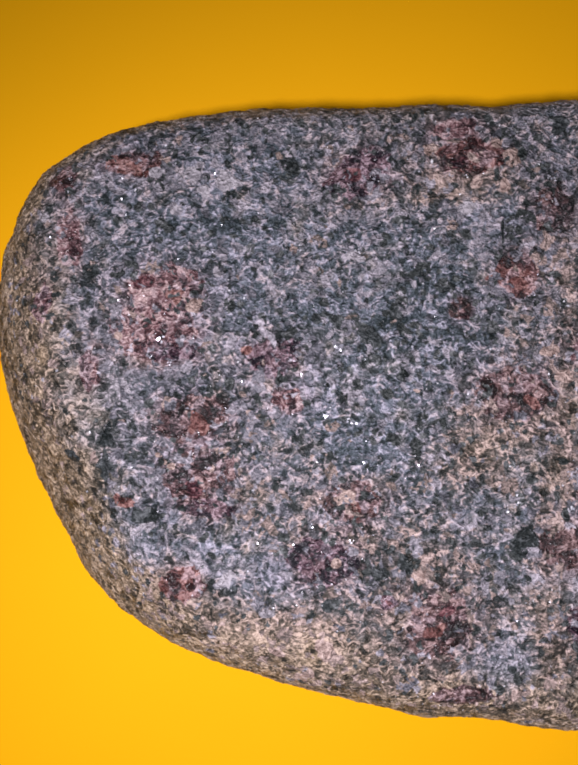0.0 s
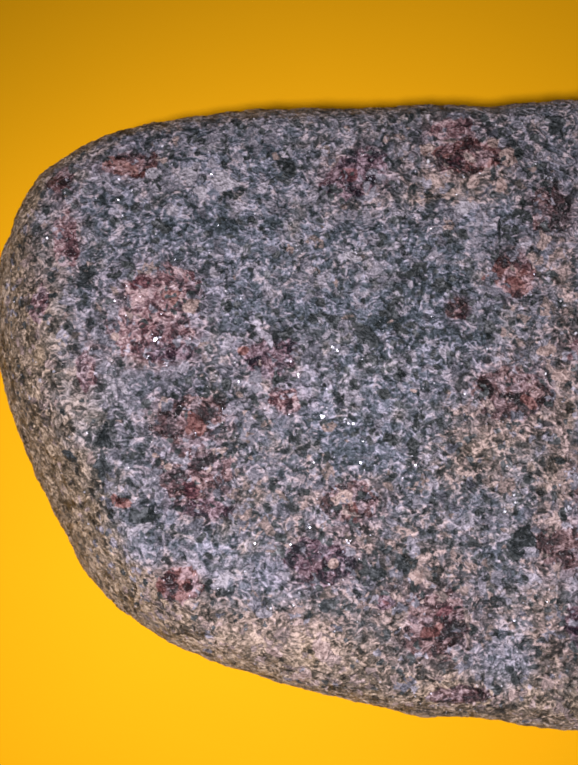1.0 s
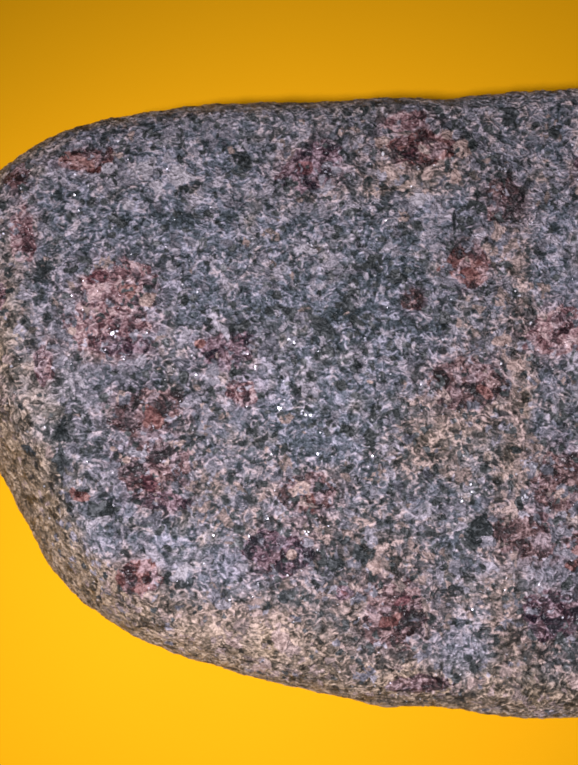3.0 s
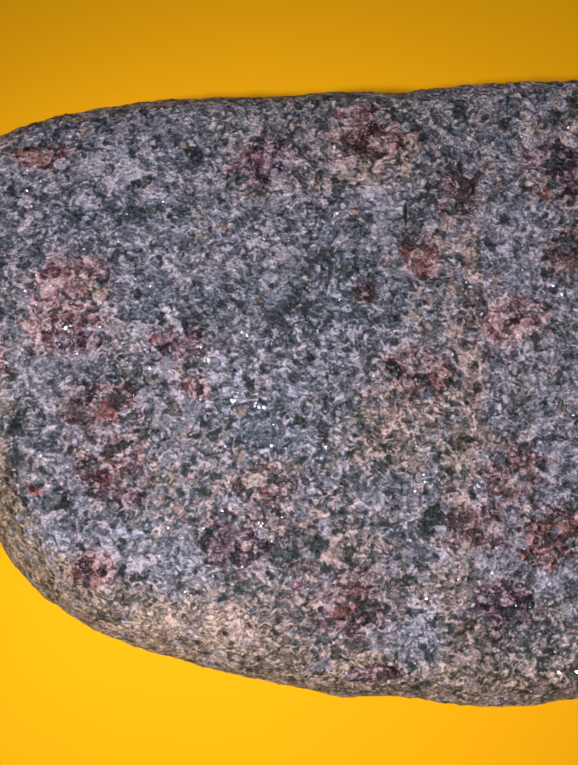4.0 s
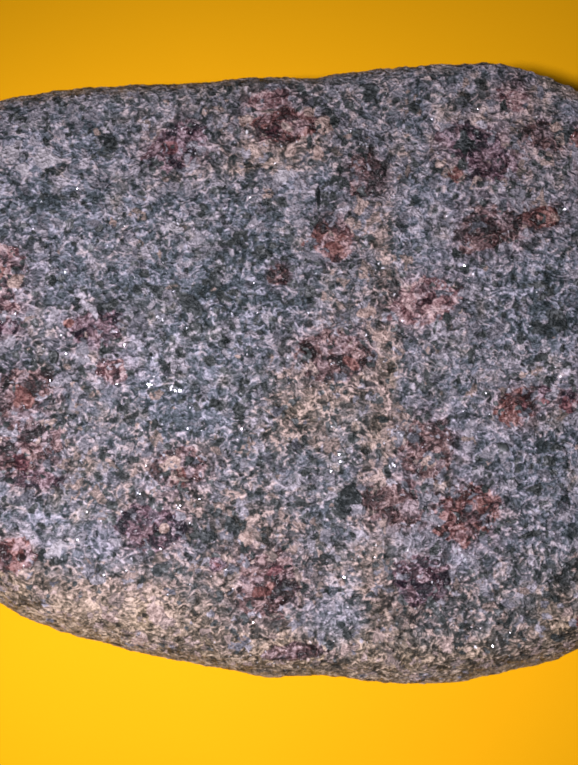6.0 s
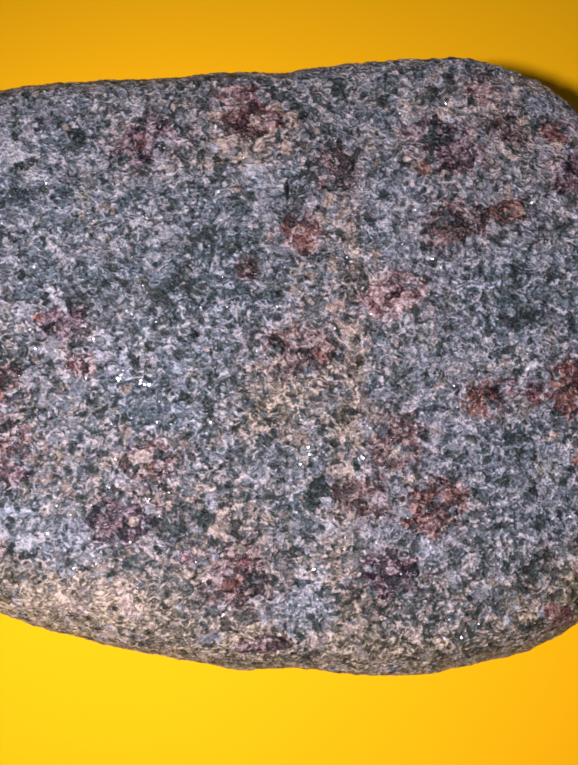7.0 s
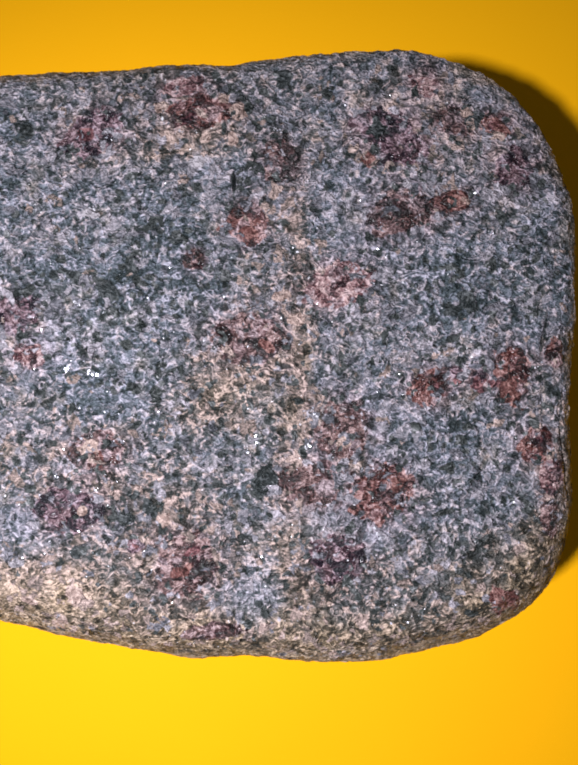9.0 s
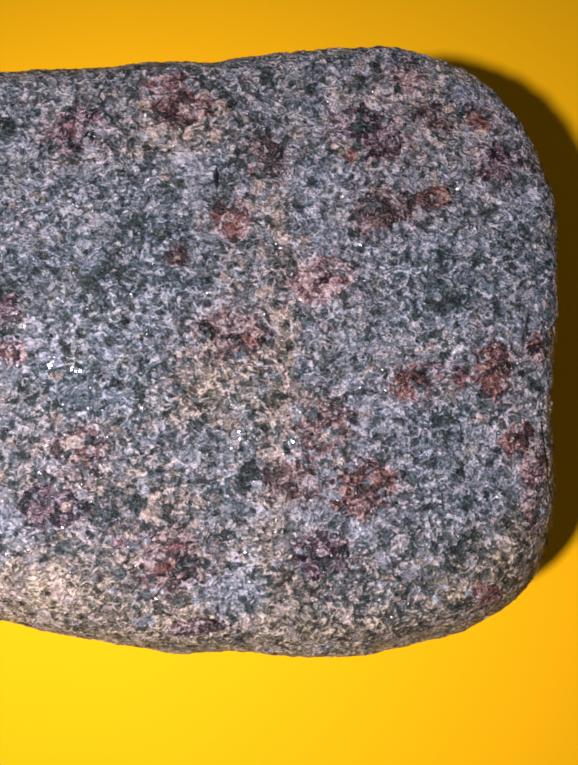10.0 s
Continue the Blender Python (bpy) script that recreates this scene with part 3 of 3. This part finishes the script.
def grains(name, x, y, size, proud, tilt, material, rng, stretch=0.35, corners=9, ragged=0.6):
    """Angular mineral grains set in the stone's surface, as one mesh: each a tilted facet with a bevelled edge."""
    place, normal = on_stone(x, y)
    count = len(x)
    inside = (outline(np.arctan2(y, x)) - np.hypot(x, y)) / rounding(np.arctan2(y, x))
    size = np.minimum(size, np.clip(0.0004 + 0.0016 * inside, 0.0005, 0.0026))
    side = np.cross(normal, (0.3, 0.9, 0.2))
    side /= np.linalg.norm(side, axis=1, keepdims=True)
    other = np.cross(normal, side)
    spin = rng.uniform(0, 2 * np.pi, (count, 1))
    angle = (np.arange(corners) + rng.uniform(-0.33, 0.33, (count, corners))) / corners * 2 * np.pi
    radius = size[:, None] / 2 * rng.uniform(ragged, 1.85 - ragged, (count, corners))
    long = 1 + rng.uniform(0, stretch, (count, 1)) * 2
    px, py = np.cos(angle) * radius * np.sqrt(long), np.sin(angle) * radius / np.sqrt(long)
    px, py = px * np.cos(spin) - py * np.sin(spin), px * np.sin(spin) + py * np.cos(spin)
    lean = rng.normal(0, tilt, (count, 2))
    lift = proud * rng.uniform(0.3, 1.6, (count, 1))
    shells = []
    for scale, up in ((1.0, -0.00035), (0.9, 0.0)):
        h = up + (lift + lean[:, :1] * px + lean[:, 1:] * py if up == 0 else 0 * px)
        shells.append(place[:, None] + side[:, None] * (px * scale)[..., None] + other[:, None] * (py * scale)[..., None] + normal[:, None] * h[..., None])
    verts = np.stack(shells, axis=1).reshape(-1, 3)
    first = (np.arange(count) * 2 * corners)[:, None]
    k = np.arange(corners)
    sides = np.stack([first + k, first + (k + 1) % corners, first + corners + (k + 1) % corners, first + corners + k], axis=-1).reshape(-1, 4)
    return mesh_object(name, verts, [sides, first + corners + k], material, stone)


def strewn(count, rng, keep=None):
    """Points strewn over the upper side, from the stone's centre."""
    x, y = rng.uniform(-0.072, 0.072, count * 3), rng.uniform(-0.056, 0.056, count * 3)
    good = np.hypot(x, y) < outline(np.arctan2(y, x)) - np.minimum(0.006, 0.75 * rounding(np.arctan2(y, x)))
    if keep is not None:
        good &= rng.uniform(0, 1, count * 3) < keep(x, y)
    return x[good][:count], y[good][:count]


RNG = np.random.default_rng(12)


def where(spots, x, y, start):
    return np.clip(start + sum(s[4] * blob(x + CENTRE[0], y + CENTRE[1], *s[:4]) for s in spots), 0.05, 1)


def strew(name, count, size, proud, tilt, material, keep, label, spread, ragged):
    x, y = strewn(count, RNG, keep)
    wide = RNG.lognormal(math.log(size), spread, len(x))
    return tagged(grains(name, x, y, wide, proud, tilt, material, RNG, ragged=ragged), label, kind="stuff")


def by_garnets(x, y):
    """Mica gathers in and round the garnets, and stays off the worn edge."""
    near = sum(blob(x + CENTRE[0], y + CENTRE[1], gx, gy, wide * 0.6, high * 0.6) for gx, gy, wide, high, tone in GARNETS)
    return np.clip(0.3 + near, 0, 1) * (np.hypot(x, y) < outline(np.arctan2(y, x)) * 0.9)


def off_ochre(x, y):
    """Where the ochre of bounce and weathering leaves the grains bare."""
    return 1 - where(BOUNCE_STAINS, x, y, 0.0)


strew("hornblende", 2600, 0.00105, 0.00003, 0.07, HORNBLENDE, lambda x, y: where(DARK, x, y, 0.45) * off_ochre(x, y), "small black and dark green mineral grains", 0.42, 0.75)
strew("feldspar", 2300, 0.00120, 0.00003, 0.07, FELDSPAR, lambda x, y: (1 - 0.8 * where(WARM, x, y, 0.15)) * off_ochre(x, y), "pale lilac-grey feldspar grains", 0.48, 0.35)
strew("tan_feldspar", 1500, 0.00125, 0.00003, 0.07, TAN_FELDSPAR, lambda x, y: where(WARM, x, y, 0.12), "tan and pinkish feldspar grains", 0.48, 0.35)
strew("mica", 1300, 0.00017, 0.00006, 0.26, MICA, by_garnets, "tiny glittering mica flakes", 0.4, 0.5)


def sheet(name, x, y, wide, high, material, rough, proud=0.00009, mesh_size=0.2):
    """A mineral in the rock's surface: a lumpy sheet that comes out of the rock in the middle and dips into it, unevenly, all round; millimetres."""
    cells = max(9, int(max(wide, high) * 1.6 / mesh_size))
    a, b = np.meshgrid(np.linspace(-1.6, 1.6, cells + 1), np.linspace(-1.6, 1.6, cells + 1), indexing="ij")
    a, b = a.ravel(), b.ravel()
    lean = RNG.uniform(-0.35, 0.35)
    px = (x + wide / 2 * (a + lean * b)) / 1000 - CENTRE[0]
    py = (y + high / 2 * b) / 1000 - CENTRE[1]
    reach = np.hypot(px, py) / outline(np.arctan2(py, px))
    pull = np.minimum(1, 0.945 / np.maximum(reach, 1e-6))
    place, normal = on_stone(px * pull, py * pull)
    far = np.hypot(a, b)
    ragged = rough * (0.30 * lumps(place, 0.0028, 21) + 0.42 * lumps(place, 0.0014, 23) + 0.25 * lumps(place, 0.0008, 25))
    height = np.clip((1.02 - far + ragged) * 0.00035, -0.0004, proud) - 0.0012 * np.clip((reach - 0.92) / 0.025, 0, 1)
    facet = 0.00004 * lumps(place, 0.0009, 27)
    verts = place + normal * (height + facet)[:, None]
    number = np.arange((cells + 1) ** 2).reshape(cells + 1, cells + 1)
    quads = np.stack([number[:-1, :-1], number[1:, :-1], number[1:, 1:], number[:-1, 1:]], axis=-1).reshape(-1, 4)
    return mesh_object(name, verts, [quads], material, stone, smooth=True)


for at_x, at_y, wide, high, tone in GARNETS:
    sheet("garnet", at_x, at_y, wide, high, GARNET[tone], 0.45)


def crystal(x, y, wide, tone):
    """One larger crystal in the surface; millimetres."""
    name, material, label = CRYSTAL[tone]
    if tone != "glint":
        high = wide * RNG.uniform(0.6, 1.1)
        return tagged(sheet(name, x, y, wide, high, material, 1.3, 0.00010, 0.12), label)
    px = (x + RNG.normal(0, 0.35 * wide, 7)) / 1000 - CENTRE[0]
    py = (y + RNG.normal(0, 0.35 * wide, 7)) / 1000 - CENTRE[1]
    return tagged(grains(name, px, py, wide / 1000 * RNG.uniform(0.18, 0.5, 7), 0.00010, 0.14, material, RNG, ragged=0.4), label)


crystal(21.1, 34.9, 2.5, "peach")
crystal(33.1, 33.6, 2.8, "peach")
crystal(28.2, 29.7, 2.5, "peach")
crystal(31.1, 35.7, 1.9, "peach")
crystal(9.7, 18.8, 2.3, "pale")
crystal(35.7, -2.8, 3.0, "orange")
crystal(53.1, 25.1, 3.4, "orange")
crystal(66.3, 18.3, 3.0, "orange")
crystal(73.5, 29.5, 3.6, "orange")
crystal(72.6, -11.5, 4.1, "orange")
crystal(54.3, -25.1, 3.6, "orange")
crystal(47.0, -17.9, 2.2, "peach")
crystal(59.2, 1.4, 2.1, "pale")
crystal(61.4, 0.3, 2.1, "dark")
crystal(67.5, 2.3, 3.1, "dark")
crystal(69.8, 30.9, 3.0, "dark")
crystal(54.6, 30.2, 4.2, "dark")
crystal(32.2, 29.8, 1.6, "peach")
crystal(6.5, -26.4, 2.4, "peach")
crystal(5.3, -39.0, 3.3, "peach")
crystal(3.0, -42.8, 2.4, "peach")
crystal(8.2, -17.0, 3.2, "peach")
crystal(19.1, -28.5, 1.9, "peach")
crystal(1.4, -44.0, 2.2, "peach")
crystal(-1.9, -39.3, 2.2, "peach")
crystal(13.0, -27.9, 2.4, "dark")
crystal(15.3, -32.2, 2.6, "maroon")
crystal(33.6, -23.7, 4.3, "dark")
crystal(16.8, -26.4, 2.6, "dark")
crystal(14.7, -24.2, 1.9, "dark")
crystal(6.0, -32.5, 2.6, "dark")
crystal(-26.7, -12.2, 3.2, "dark")
crystal(-26.5, -8.3, 2.2, "dark")
crystal(-24.8, -5.8, 3.2, "dark")
crystal(-21.6, -19.2, 3.4, "dark")
crystal(-32.3, -10.8, 1.9, "dark")
crystal(-23.9, -17.4, 2.2, "orange")
crystal(-18.7, -10.6, 1.1, "peach")
crystal(-17.1, -12.2, 1.3, "peach")
crystal(-18.1, -11.5, 1.0, "peach")
crystal(-14.1, 31.1, 3.3, "pale")
crystal(-9.6, 30.1, 3.4, "pale")
crystal(-12.3, 30.6, 2.2, "dark")
crystal(-12.5, 28.8, 1.9, "pale")
crystal(-29.0, 16.2, 2.9, "dark")
crystal(-21.3, 14.8, 2.4, "maroon")
crystal(-14.1, 11.4, 2.2, "peach")
crystal(-16.6, 12.6, 2.9, "orange")
crystal(-24.9, 6.9, 1.6, "peach")
crystal(-16.9, 25.6, 1.9, "pale")
crystal(-19.8, 31.4, 1.7, "pale")
crystal(-36.8, 24.9, 1.7, "pale")
crystal(67.1, -16.8, 2.2, "dark")
crystal(70.7, -43.8, 4.2, "orange")
crystal(72.6, 29.6, 2.4, "maroon")
crystal(67.7, 18.0, 1.4, "peach")
crystal(58.9, 20.9, 1.3, "pale")
crystal(68.6, 32.0, 2.2, "peach")
crystal(69.2, 30.2, 1.6, "peach")
crystal(40.8, 38.8, 2.4, "dark")
crystal(72.9, 27.8, 2.2, "peach")
crystal(64.4, 1.4, 2.9, "dark")
crystal(81.6, 10.1, 1.7, "dark")
crystal(70.3, -10.2, 2.2, "maroon")
crystal(65.0, -9.5, 2.2, "maroon")
crystal(67.8, -10.4, 2.4, "maroon")
crystal(60.7, -10.5, 2.4, "maroon")
crystal(76.3, -19.2, 2.9, "maroon")
crystal(78.1, -21.5, 1.9, "peach")
crystal(30.1, 15.7, 2.2, "orange")
crystal(11.6, 6.8, 3.2, "dark")
crystal(-0.5, 32.3, 2.7, "dark")
crystal(7.6, 9.1, 2.6, "dark")
crystal(16.2, 10.4, 2.6, "dark")
crystal(41.1, 39.0, 2.4, "dark")
crystal(33.8, 14.7, 2.9, "orange")
crystal(19.1, 16.1, 2.4, "dark")
crystal(23.0, 14.0, 2.2, "dark")
crystal(4.0, 9.7, 2.2, "dark")
crystal(16.9, 1.0, 1.9, "dark")
crystal(-1.5, 6.8, 1.7, "dark")
crystal(-6.1, 4.7, 1.3, "orange")
crystal(40.7, 1.0, 2.2, "peach")
crystal(38.5, 4.6, 2.2, "peach")
crystal(27.0, 26.2, 2.9, "pale")
crystal(-10.5, 16.2, 1.7, "pale")
crystal(21.1, -36.5, 4.3, "orange")
crystal(22.9, -33.6, 2.6, "maroon")
crystal(-13.0, -6.1, 3.3, "orange")
crystal(-14.1, -15.5, 2.9, "maroon")
crystal(9.7, -18.4, 2.2, "orange")
crystal(25.6, 33.0, 3.6, "maroon")
crystal(9.4, 31.3, 3.2, "maroon")
crystal(-23.4, 32.1, 2.6, "orange")
crystal(-3.3, -33.5, 2.9, "pale")
crystal(-9.1, -28.5, 2.4, "pale")
crystal(-20.6, -21.6, 2.4, "pale")
crystal(-24.2, -1.1, 2.6, "pale")
crystal(33.4, -17.7, 1.0, "glint")
crystal(32.0, -19.0, 0.6, "glint")
crystal(51.5, -32.5, 0.9, "glint")
crystal(50.4, -31.9, 1.2, "glint")
crystal(10.4, 19.2, 0.8, "glint")
crystal(41.5, -18.6, 0.9, "glint")
crystal(0.8, 3.4, 0.5, "glint")
crystal(-32.5, 30.2, 0.5, "glint")
crystal(-34, 29.8, 0.45, "glint")
crystal(-20, 4, 0.5, "glint")
crystal(-17.5, 3, 0.5, "glint")
crystal(3.5, -21, 0.5, "glint")
crystal(9, -23.5, 0.5, "glint")
crystal(9.0, -5.2, 1.2, "glint")
crystal(5.5, -4.6, 0.9, "glint")
crystal(7.3, 5.0, 1.1, "glint")
crystal(42.2, -13.3, 1.0, "glint")
crystal(39.2, 30.6, 0.9, "glint")
crystal(12.6, 30.4, 0.9, "glint")
crystal(-18.6, 6.2, 1.1, "glint")
crystal(-36.2, 0.4, 0.7, "glint")

# black sheets laid in the cracks of the worn surface, as their shade
for at_x, at_y, wide, high in ((32.0, 22.6, 0.55, 4.0), (78.6, -3.2, 0.6, 4.6), (-27.0, -12.4, 1.8, 5.0), (-26.4, -6.6, 0.9, 3.0), (67.4, -24.4, 0.45, 3.4)):
    tagged(sheet("hornblende_and_crack_shade", at_x, at_y, wide, high, CRYSTAL["dark"][1], 0.9, 0.00012, 0.1), "black sheet painted as the shade in a crack")
